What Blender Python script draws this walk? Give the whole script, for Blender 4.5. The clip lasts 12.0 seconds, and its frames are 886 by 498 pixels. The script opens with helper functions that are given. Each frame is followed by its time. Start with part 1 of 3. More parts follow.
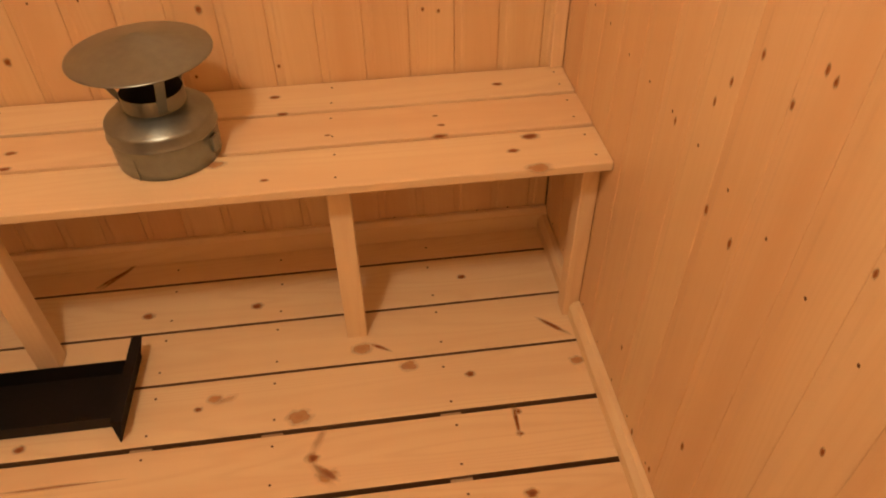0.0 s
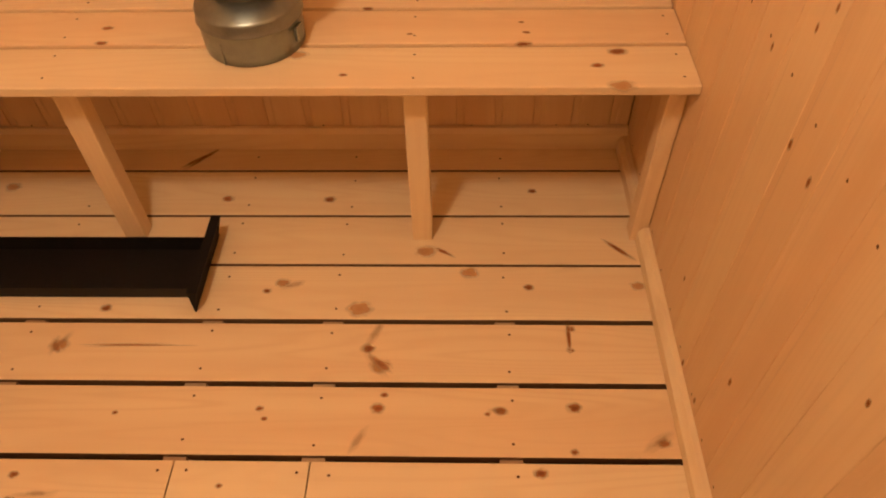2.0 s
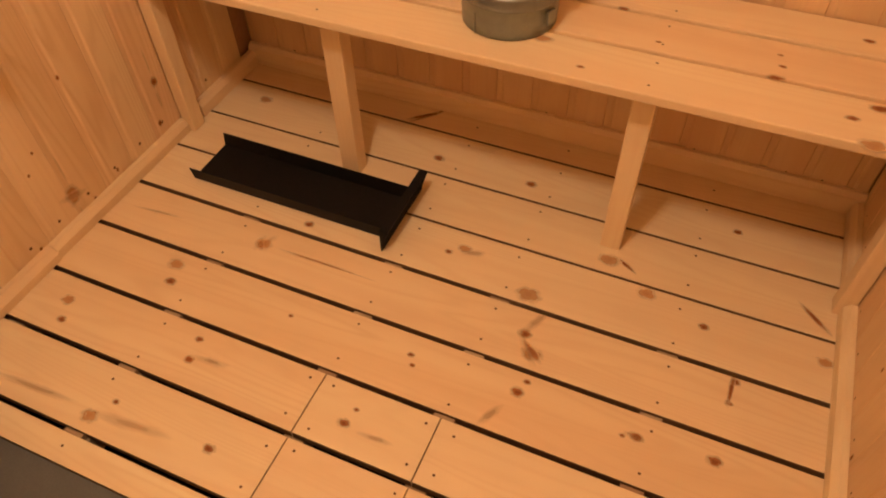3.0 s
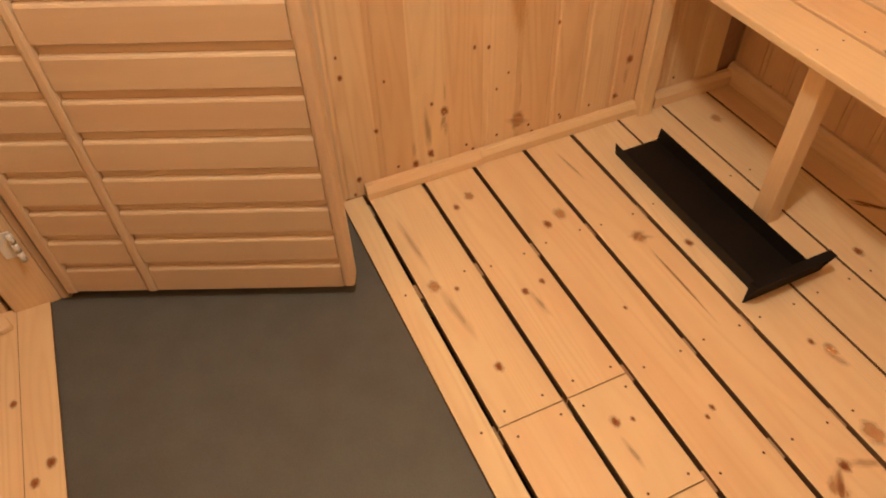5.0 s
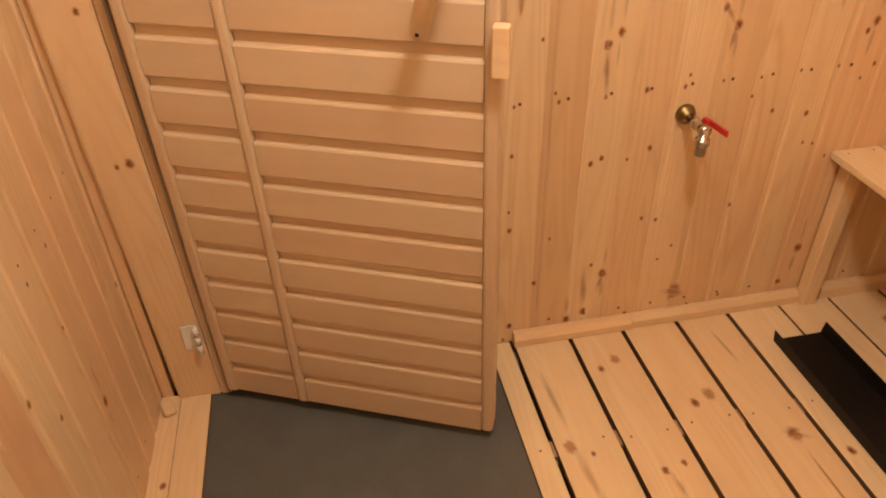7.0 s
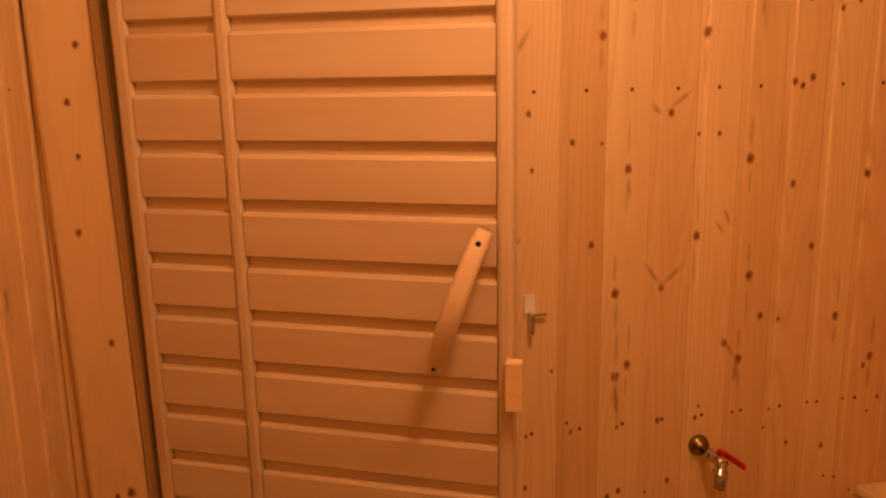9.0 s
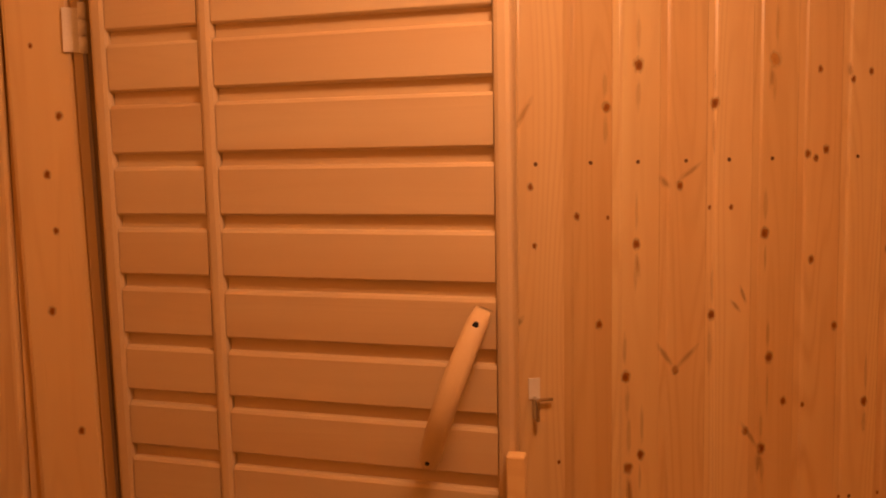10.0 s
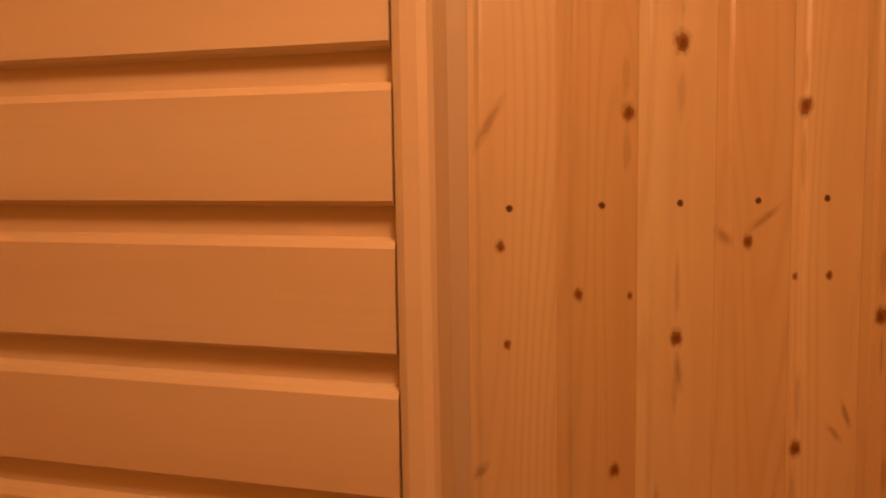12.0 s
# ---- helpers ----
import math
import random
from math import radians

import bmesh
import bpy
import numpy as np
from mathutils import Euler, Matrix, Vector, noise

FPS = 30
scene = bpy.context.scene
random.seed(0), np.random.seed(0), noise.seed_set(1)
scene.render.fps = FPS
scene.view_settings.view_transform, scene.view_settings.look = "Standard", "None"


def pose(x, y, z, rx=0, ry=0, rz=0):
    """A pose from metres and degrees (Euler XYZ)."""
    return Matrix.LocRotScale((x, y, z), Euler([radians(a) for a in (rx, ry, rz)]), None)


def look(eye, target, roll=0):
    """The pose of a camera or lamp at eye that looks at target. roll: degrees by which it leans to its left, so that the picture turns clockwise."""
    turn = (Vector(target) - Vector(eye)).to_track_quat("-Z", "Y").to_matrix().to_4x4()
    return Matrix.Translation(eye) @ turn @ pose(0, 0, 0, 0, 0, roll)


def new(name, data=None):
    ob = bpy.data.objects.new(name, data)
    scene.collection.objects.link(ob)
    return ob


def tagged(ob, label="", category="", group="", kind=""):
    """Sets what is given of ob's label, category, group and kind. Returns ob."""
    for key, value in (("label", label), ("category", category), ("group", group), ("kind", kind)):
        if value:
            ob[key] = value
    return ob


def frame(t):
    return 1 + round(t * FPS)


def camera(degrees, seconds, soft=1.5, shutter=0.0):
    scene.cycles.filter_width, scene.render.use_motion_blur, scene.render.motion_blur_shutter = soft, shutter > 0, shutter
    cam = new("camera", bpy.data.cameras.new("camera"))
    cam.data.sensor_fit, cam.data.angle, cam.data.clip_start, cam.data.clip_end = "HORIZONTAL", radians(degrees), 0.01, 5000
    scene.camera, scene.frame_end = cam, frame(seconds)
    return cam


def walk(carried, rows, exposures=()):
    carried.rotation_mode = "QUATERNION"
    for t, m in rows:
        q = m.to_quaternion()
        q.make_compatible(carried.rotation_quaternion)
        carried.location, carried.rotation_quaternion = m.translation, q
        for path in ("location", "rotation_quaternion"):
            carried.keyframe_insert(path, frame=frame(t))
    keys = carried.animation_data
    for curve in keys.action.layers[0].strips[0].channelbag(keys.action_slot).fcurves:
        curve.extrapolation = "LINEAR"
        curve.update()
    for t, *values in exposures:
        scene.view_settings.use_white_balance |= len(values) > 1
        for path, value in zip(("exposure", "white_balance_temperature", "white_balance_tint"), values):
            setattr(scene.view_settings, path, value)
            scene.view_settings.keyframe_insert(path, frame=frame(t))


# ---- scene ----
cam = camera(64.2, 12.0, soft=1.9)
PATH = [
    (0, (1.28, -1.453, 1.261), (1.463, 0.019, -0.079), -0.8),
    (0.5, (1.288, -1.452, 1.255), (1.445, -0.136, -0.243), -1.0),
    (1, (1.294, -1.451, 1.255), (1.447, -0.145, -0.252), -1.1),
    (1.5, (1.293, -1.454, 1.259), (1.44, -0.149, -0.25), -1.0),
    (2, (1.303, -1.464, 1.263), (1.254, -0.158, -0.25), -1.5),
    (2.5, (1.303, -1.48, 1.264), (1.001, -0.207, -0.249), -1.6),
    (3, (1.306, -1.496, 1.268), (0.763, -0.305, -0.245), -1.6),
    (3.5, (1.318, -1.515, 1.269), (0.543, -0.453, -0.239), -1.8),
    (3.7, (1.32, -1.53, 1.265), (0.461, -0.522, -0.234), -1.4),
    (5.3, (1.373, -1.565, 1.268), (0.093, -1.089, -0.192), -2.3),
    (5.5, (1.363, -1.574, 1.279), (0.083, -1.108, -0.185), -2.2),
    (6, (1.358, -1.619, 1.303), (0.051, -1.231, -0.161), -2.3),
    (6.5, (1.368, -1.635, 1.324), (-0.005, -1.378, -0.107), -2.0),
    (7, (1.359, -1.632, 1.332), (-0.239, -1.346, 0.163), -1.6),
    (7.5, (1.361, -1.651, 1.343), (-0.429, -1.331, 0.51), -1.3),
    (7.7, (1.356, -1.656, 1.342), (-0.482, -1.323, 0.628), -1.2),
    (9.3, (1.368, -1.646, 1.36), (-0.584, -1.3, 1.094), -0.9),
    (9.5, (1.362, -1.636, 1.353), (-0.6, -1.296, 1.16), -0.9),
    (10, (1.294, -1.619, 1.351), (-0.671, -1.276, 1.207), -0.9),
    (10.5, (1.077, -1.579, 1.361), (-0.889, -1.239, 1.214), -0.8),
    (11, (0.89, -1.541, 1.411), (-1.075, -1.202, 1.255), -0.6),
    (11.5, (0.772, -1.421, 1.415), (-1.193, -1.08, 1.258), -0.7),
    (12, (0.771, -1.422, 1.427), (-1.194, -1.083, 1.277), -0.7),
]
walk(cam, [(t, look(eye, target, roll)) for t, eye, target, roll in PATH],
     exposures=[(0.0, -0.33, 6700, 16), (0.4, -0.29, 6700, 16), (3.7, -0.22, 6650, 16), (5.3, 0.05, 5580, 4), (6.5, 0.02, 5600, 6), (7.7, -0.55, 5700, 10),
                (9.3, -1.40, 16000, 66), (10.5, -1.55, 16000, 64), (11.5, -1.70, 16000, 60), (12.0, -1.76, 16000, 60)])

# ---- world and light ----
world = bpy.data.worlds.new("world")
scene.world = world
world.use_nodes = True
wn = world.node_tree.nodes
sky = wn.new("ShaderNodeTexSky")
sky.sky_type, sky.sun_disc, sky.sun_elevation, sky.sun_rotation = "NISHITA", False, radians(35), radians(200)
world.node_tree.links.new(sky.outputs[0], wn["Background"].inputs[0])
wn["Background"].inputs[1].default_value = 0.12

bulb = bpy.data.lights.new("ceiling_bulb", "POINT")
bulb.energy, bulb.color, bulb.shadow_soft_size = 42.0, (1.0, 0.80, 0.57), 0.085
new("ceiling_bulb", bulb).matrix_world = pose(0.85, -1.28, 2.04)

# ---- materials ----


def node(nt, kind, **sets):
    n = nt.nodes.new("ShaderNode" + kind)
    for key, value in sets.items():
        n.inputs[key].default_value = value
    return n


def math_node(nt, op, a, b=None, c=None):
    n = nt.nodes.new("ShaderNodeMath")
    n.operation = op
    for i, v in enumerate((a, b, c)):
        if v is None:
            continue
        if isinstance(v, (int, float)):
            n.inputs[i].default_value = v
        else:
            nt.links.new(v, n.inputs[i])
    return n.outputs[0]


def vec_node(nt, op, a, b):
    n = nt.nodes.new("ShaderNodeVectorMath")
    n.operation = op
    for i, v in enumerate((a, b)):
        if isinstance(v, tuple):
            n.inputs[i].default_value = v
        else:
            nt.links.new(v, n.inputs[i])
    return n.outputs[0]


def ramp(nt, value, stops):
    n = nt.nodes.new("ShaderNodeValToRGB")
    els = n.color_ramp.elements
    while len(els) < len(stops):
        els.new(0.5)
    for el, (p, c) in zip(els, stops):
        el.position, el.color = p, (c if len(c) == 4 else (*c, 1))
    nt.links.new(value, n.inputs[0])
    return n.outputs[0]


def mix(nt, fac, a, b, blend="MIX"):
    n = nt.nodes.new("ShaderNodeMix")
    n.data_type, n.blend_type = "RGBA", blend
    for i, v in ((0, fac), (6, a), (7, b)):
        if isinstance(v, (int, float)):
            n.inputs[i].default_value = v
        elif isinstance(v, tuple):
            n.inputs[i].default_value = (*v, 1)
        else:
            nt.links.new(v, n.inputs[i])
    return n.outputs[2]


def base_mat(name, rough=0.5, metal=0.0, color=(0.5, 0.5, 0.5)):
    m = bpy.data.materials.new(name)
    m.use_nodes = True
    nt = m.node_tree
    p = nt.nodes["Principled BSDF"]
    p.inputs["Roughness"].default_value, p.inputs["Metallic"].default_value = rough, metal
    p.inputs["Base Color"].default_value = (*color, 1)
    return m, nt, p


def wood(name, light, dark, ring=0.5, knots=0.5, rough=0.5, vary=0.16, gloss=0.35, hue=0.7):
    """Softwood with the grain along the local X axis; each board takes its own cut of the log."""
    m, nt, p = base_mat(name, rough)
    info = nt.nodes.new("ShaderNodeObjectInfo")
    tc = nt.nodes.new("ShaderNodeTexCoord")
    r = info.outputs["Random"]
    off = nt.nodes.new("ShaderNodeCombineXYZ")
    nt.links.new(math_node(nt, "MULTIPLY", r, 61.0), off.inputs[0])
    nt.links.new(math_node(nt, "MULTIPLY", r, 17.3), off.inputs[1])
    nt.links.new(math_node(nt, "MULTIPLY", r, 29.7), off.inputs[2])
    co = vec_node(nt, "ADD", tc.outputs["Object"], off.outputs[0])
    # branch knots
    vor = nt.nodes.new("ShaderNodeTexVoronoi")
    vor.inputs["Scale"].default_value = 1.0
    nt.links.new(vec_node(nt, "MULTIPLY", co, (3.6, 11.0, 3.0)), vor.inputs["Vector"])
    wob = node(nt, "TexNoise", Scale=45.0)
    nt.links.new(co, wob.inputs["Vector"])
    dist = math_node(nt, "ADD", vor.outputs["Distance"], math_node(nt, "MULTIPLY", math_node(nt, "SUBTRACT", wob.outputs[0], 0.5), 0.06))
    sep = nt.nodes.new("ShaderNodeSeparateColor")
    nt.links.new(vor.outputs["Color"], sep.inputs[0])
    has = math_node(nt, "GREATER_THAN", sep.outputs[0], 1.0 - knots)
    size = math_node(nt, "MULTIPLY_ADD", sep.outputs[1], 0.09, 0.03)
    ratio = math_node(nt, "DIVIDE", dist, size)
    core = math_node(nt, "MULTIPLY", has, ramp(nt, ratio, [(0.55, (1, 1, 1)), (1.0, (0, 0, 0))]))
    halo = math_node(nt, "MULTIPLY", has, ramp(nt, math_node(nt, "MULTIPLY", ratio, 0.3), [(0.1, (1, 1, 1)), (0.9, (0, 0, 0))]))
    # growth rings: contour lines of a long drawn-out noise
    n1 = node(nt, "TexNoise", Scale=1.0, Detail=1.5, Roughness=0.45)
    nt.links.new(vec_node(nt, "MULTIPLY", co, (0.7, 9.0, 5.0)), n1.inputs["Vector"])
    lines = math_node(nt, "SINE", math_node(nt, "MULTIPLY_ADD", n1.outputs[0], 120.0, math_node(nt, "MULTIPLY", halo, 5.0)))
    lines = math_node(nt, "MULTIPLY_ADD", lines, 0.5, 0.5)
    lines = math_node(nt, "POWER", lines, 2.4)
    fib = node(nt, "TexNoise", Scale=1.0, Detail=3.0, Roughness=0.6)
    nt.links.new(vec_node(nt, "MULTIPLY", co, (5.0, 260.0, 260.0)), fib.inputs["Vector"])
    blot = node(nt, "TexNoise", Scale=1.0, Detail=2.0)
    nt.links.new(vec_node(nt, "MULTIPLY", co, (0.7, 15.0, 7.0)), blot.inputs["Vector"])
    strength = math_node(nt, "MULTIPLY", lines, math_node(nt, "MULTIPLY", math_node(nt, "POWER", blot.outputs[0], 2.0), ring * 3.2))
    strength = math_node(nt, "ADD", strength, math_node(nt, "MULTIPLY", math_node(nt, "SUBTRACT", fib.outputs[0], 0.5), 0.2))
    col = mix(nt, strength, light, dark)
    tone = math_node(nt, "MULTIPLY_ADD", r, vary * 2, 1.0 - vary * 1.4)
    tone = math_node(nt, "ADD", tone, math_node(nt, "MULTIPLY", math_node(nt, "SUBTRACT", blot.outputs[0], 0.5), 0.36))
    grey = nt.nodes.new("ShaderNodeCombineColor")
    for i, k in enumerate((0.5, 1.0, 1.35)):
        nt.links.new(math_node(nt, "POWER", tone, k), grey.inputs[i])
    col = mix(nt, 1.0, col, grey.outputs[0], "MULTIPLY")
    r2 = math_node(nt, "FRACT", math_node(nt, "MULTIPLY", r, 7.31))
    tint = mix(nt, r2, (1.0, 1 - 0.065 * hue, 1 - 0.105 * hue), (1 - 0.015 * hue, 1 + 0.015 * hue, 1 - 0.02 * hue))
    col = mix(nt, 1.0, col, tint, "MULTIPLY")
    col = mix(nt, math_node(nt, "MULTIPLY", halo, 0.4), col, tuple(0.55 * c for c in dark))
    col = mix(nt, math_node(nt, "MULTIPLY", core, 0.8), col, (0.13, 0.05, 0.02))
    nt.links.new(col, p.inputs["Base Color"])
    p.inputs["Specular IOR Level"].default_value = gloss
    nt.links.new(math_node(nt, "MULTIPLY_ADD", fib.outputs[0], 0.2, rough - 0.1), p.inputs["Roughness"])
    b = nt.nodes.new("ShaderNodeBump")
    b.inputs["Strength"].default_value, b.inputs["Distance"].default_value = 0.25, 0.0012
    nt.links.new(math_node(nt, "ADD", math_node(nt, "MULTIPLY", fib.outputs[0], 0.5), math_node(nt, "MULTIPLY", lines, 0.3)), b.inputs["Height"])
    nt.links.new(b.outputs[0], p.inputs["Normal"])
    return m


PINE = wood("pine", (0.86, 0.675, 0.435), (0.64, 0.39, 0.18), ring=0.16, knots=0.05, vary=0.07, hue=0.4)
PINE_WALL = wood("pine_panelling", (0.79, 0.60, 0.38), (0.55, 0.31, 0.13), ring=0.22, knots=0.05, rough=0.31, vary=0.13, gloss=0.5, hue=0.85)
PINE_CLEAR = wood("smooth_pine_panelling", (0.75, 0.525, 0.298), (0.58, 0.34, 0.15), ring=0.10, knots=0.02, rough=0.40, vary=0.05, gloss=0.5, hue=0.4)
ALDER = wood("pale_door_wood", (0.67, 0.53, 0.375), (0.56, 0.42, 0.27), ring=0.08, knots=0.0, rough=0.42, vary=0.025, hue=0.08)
PALE = wood("pale_birch", (0.74, 0.58, 0.40), (0.62, 0.45, 0.28), ring=0.06, knots=0.0, rough=0.4, vary=0.02, hue=0.0)
# darker pine for board sides: the shade of the gaps put into colour
SHADED_EDGE = wood("shaded_board_edge", (0.19, 0.105, 0.048), (0.12, 0.065, 0.03), ring=0.3, knots=0.0, rough=0.9)
ROUGH_PINE = wood("sawn_pine", (0.50, 0.36, 0.23), (0.36, 0.24, 0.14), ring=0.4, knots=0.2, rough=0.8)


def spotted(name, inner, outer, core, most, halo):
    """A small round mark in wood, fading out at its rim."""
    m, nt, p = base_mat(name, 0.6)
    p.inputs["Specular IOR Level"].default_value = 0.12
    tc = nt.nodes.new("ShaderNodeTexCoord")
    info = nt.nodes.new("ShaderNodeObjectInfo")
    flat = vec_node(nt, "MULTIPLY", tc.outputs["Object"], (1, 1, 0))
    ln = nt.nodes.new("ShaderNodeVectorMath")
    ln.operation = "LENGTH"
    nt.links.new(flat, ln.inputs[0])
    nz = node(nt, "TexNoise", Scale=1.7, Detail=2.0)
    off = nt.nodes.new("ShaderNodeCombineXYZ")
    nt.links.new(math_node(nt, "MULTIPLY", info.outputs["Random"], 40.0), off.inputs[2])
    nt.links.new(vec_node(nt, "ADD", flat, off.outputs[0]), nz.inputs["Vector"])
    d = math_node(nt, "ADD", ln.outputs["Value"], math_node(nt, "MULTIPLY", math_node(nt, "SUBTRACT", nz.outputs[0], 0.5), 0.7))
    rings = math_node(nt, "MULTIPLY_ADD", math_node(nt, "SINE", math_node(nt, "MULTIPLY", d, 22.0)), 0.07, d)
    nt.links.new(ramp(nt, rings, [(0.08, inner), (core, tuple(0.6 * a + 0.4 * b for a, b in zip(inner, outer))), (core + 0.12, outer)]), p.inputs["Base Color"])
    nt.links.new(ramp(nt, d, [(core, (most, most, most)), (core + 0.1, (halo, halo, halo)), (0.95, (0, 0, 0))]), p.inputs["Alpha"])
    return m


KNOT = spotted("wood_knot", (0.22, 0.055, 0.010), (0.60, 0.29, 0.09), 0.46, 0.9, 0.45)
KNOT_PALE = spotted("pale_wood_knot", (0.52, 0.23, 0.065), (0.66, 0.38, 0.15), 0.5, 0.66, 0.40)
FLAME = spotted("grain_flame", (0.62, 0.33, 0.11), (0.68, 0.40, 0.16), 0.5, 0.24, 0.12)
SPIKE = spotted("branch_mark", (0.48, 0.19, 0.05), (0.62, 0.33, 0.11), 0.35, 0.42, 0.24)
NAIL = spotted("nail_hole", (0.085, 0.03, 0.012), (0.28, 0.12, 0.045), 0.62, 0.92, 0.5)


def plain(name, color, rough, metal=0.0, speck=0.0, scale=300.0, bump=0.0, gloss=0.5):
    m, nt, p = base_mat(name, rough, metal, color)
    tc = nt.nodes.new("ShaderNodeTexCoord")
    nz = node(nt, "TexNoise", Scale=scale, Detail=3.0)
    big = node(nt, "TexNoise", Scale=scale / 40, Detail=3.0)
    nt.links.new(tc.outputs["Object"], nz.inputs["Vector"])
    nt.links.new(tc.outputs["Object"], big.inputs["Vector"])
    k = math_node(nt, "MULTIPLY", math_node(nt, "ADD", nz.outputs[0], big.outputs[0]), 0.5)
    col = mix(nt, ramp(nt, k, [(0.38, (0, 0, 0)), (0.62, (1, 1, 1))]), tuple(c * (1 - speck) for c in color), tuple(min(1, c * (1 + speck)) for c in color))
    nt.links.new(col, p.inputs["Base Color"])
    p.inputs["Specular IOR Level"].default_value = gloss
    nt.links.new(math_node(nt, "MULTIPLY_ADD", big.outputs[0], 0.3, rough - 0.15), p.inputs["Roughness"])
    if bump:
        b = nt.nodes.new("ShaderNodeBump")
        b.inputs["Strength"].default_value, b.inputs["Distance"].default_value = 0.4, bump
        nt.links.new(nz.outputs[0], b.inputs["Height"])
        nt.links.new(b.outputs[0], p.inputs["Normal"])
    return m


VINYL = plain("grey_vinyl", (0.100, 0.108, 0.108), 0.55, speck=0.13, scale=420, bump=0.0003)
BLACK = plain("black_painted_steel", (0.006, 0.0056, 0.0053), 0.60, speck=0.25, scale=90, gloss=0.25)
ZINC = plain("galvanised_steel", (0.27, 0.305, 0.29), 0.33, metal=0.85, speck=0.07, scale=60)
NEAR_BLACK = plain("dark_inside", (0.02, 0.018, 0.016), 0.8, speck=0.2)
CHROME = plain("chromed_brass", (0.62, 0.60, 0.56), 0.22, metal=1.0, speck=0.05)
BRASS = plain("aged_brass", (0.30, 0.22, 0.10), 0.35, metal=1.0, speck=0.2)
RED = plain("red_plastic", (0.62, 0.03, 0.025), 0.35, speck=0.1)
WHITE = plain("white_metal", (0.86, 0.86, 0.85), 0.3, speck=0.05)
GREYRUBBER = plain("grey_seal", (0.30, 0.27, 0.26), 0.6, speck=0.1)
# near-black colour stands for the shade below the floor boards
PIT_SHADE = plain("shade_under_boards", (0.012, 0.010, 0.008), 0.9, speck=0.2)

# ---- building helpers ----
UP, X, Y = Vector((0, 0, 1)), Vector((1, 0, 0)), Vector((0, 1, 0))


def axes(origin, along, face):
    """A pose whose local X runs along and whose local Z looks out of the face."""
    along, face = Vector(along).normalized(), Vector(face).normalized()
    side = face.cross(along)
    m = Matrix((along, side, face)).transposed().to_4x4()
    m.translation = origin
    return m


def mesh_of(name, bm, material, smooth=False):
    bmesh.ops.recalc_face_normals(bm, faces=bm.faces)
    for f in bm.faces:
        f.smooth = smooth
    me = bpy.data.meshes.new(name)
    bm.to_mesh(me)
    bm.free()
    me.materials.append(material)
    return me


def place(name, me, parent=None, m=None, label=""):
    ob = new(name, me)
    ob.parent = parent
    if m is not None:
        ob.matrix_basis = m
    if label:
        ob["label"] = label
    return ob


def part(name, bm, material, parent, label="", m=None, smooth=False):
    return place(name, mesh_of(name, bm, material, smooth), parent, m, label)


def thing(name, label, category, m=None, group="", kind=""):
    ob = new(name)
    if m is not None:
        ob.matrix_basis = m
    return tagged(ob, label, category, group, kind)


def extrude(bm, pts, x0, x1, at=(0, 0)):
    """A closed outline of (y, z), drawn out along X."""
    a = [bm.verts.new((x0, y + at[0], z + at[1])) for y, z in pts]
    b = [bm.verts.new((x1, y + at[0], z + at[1])) for y, z in pts]
    n = len(pts)
    for i in range(n):
        bm.faces.new((a[i], a[(i + 1) % n], b[(i + 1) % n], b[i]))
    bm.faces.new(a[::-1])
    bm.faces.new(b)


def plank_outline(w, t, c=0.003):
    h = w / 2
    return [(-h, -t + c), (-h, -c), (-h + 0.3 * c, -0.3 * c), (-h + c, 0), (h - c, 0), (h - 0.3 * c, -0.3 * c), (h, -c), (h, -t + c), (h - c, -t), (-h + c, -t)]


def panel_outline(w, t=0.014):
    """Lining board: a fine open joint at one edge and a shallow sunk lip at the other."""
    h = w / 2
    return [(-h, -t), (-h, -0.0044), (-h + 0.0006, -0.0042), (-h + 0.0009, -0.0012), (-h + 0.0032, 0),
            (h - 0.0235, 0), (h - 0.0195, -0.0005), (h - 0.0160, -0.0026), (h - 0.0140, -0.0034), (h - 0.0006, -0.0034), (h, -0.0046), (h, -t)]


def fine_panel_outline(w, t=0.014):
    """Lining board whose joints close tightly, with only a slight lip."""
    h = w / 2
    return [(-h, -t), (-h, -0.0016), (-h + 0.0005, -0.0015), (-h + 0.0009, -0.0005), (-h + 0.0030, 0),
            (h - 0.0210, 0), (h - 0.0150, -0.0009), (h - 0.0006, -0.0009), (h, -0.0018), (h, -t)]


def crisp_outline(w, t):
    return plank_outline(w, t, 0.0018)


MESHES = {}


def stick(length, w, t, material, outline=plank_outline, name="board"):
    key = (round(length, 4), round(w, 4), round(t, 4), material.name, id(outline))
    if key not in MESHES:
        bm = bmesh.new()
        extrude(bm, outline(w, t), 0, length)
        MESHES[key] = mesh_of(name, bm, material)
        # side faces take the darkened pine, painting shade into the floor gaps
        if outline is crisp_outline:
            MESHES[key].materials.append(SHADED_EDGE)
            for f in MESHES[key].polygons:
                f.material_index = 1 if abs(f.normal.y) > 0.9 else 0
    return MESHES[key]


def box(bm, x0, x1, y0, y1, z0, z1, bevel=0.0):
    r = bmesh.ops.create_cube(bm, size=1, matrix=Matrix.LocRotScale(((x0 + x1) / 2, (y0 + y1) / 2, (z0 + z1) / 2), None, (x1 - x0, y1 - y0, z1 - z0)))
    if bevel:
        es = list({e for v in r["verts"] for e in v.link_edges})
        bmesh.ops.bevel(bm, geom=es, offset=bevel, segments=2, profile=0.5, affect="EDGES")


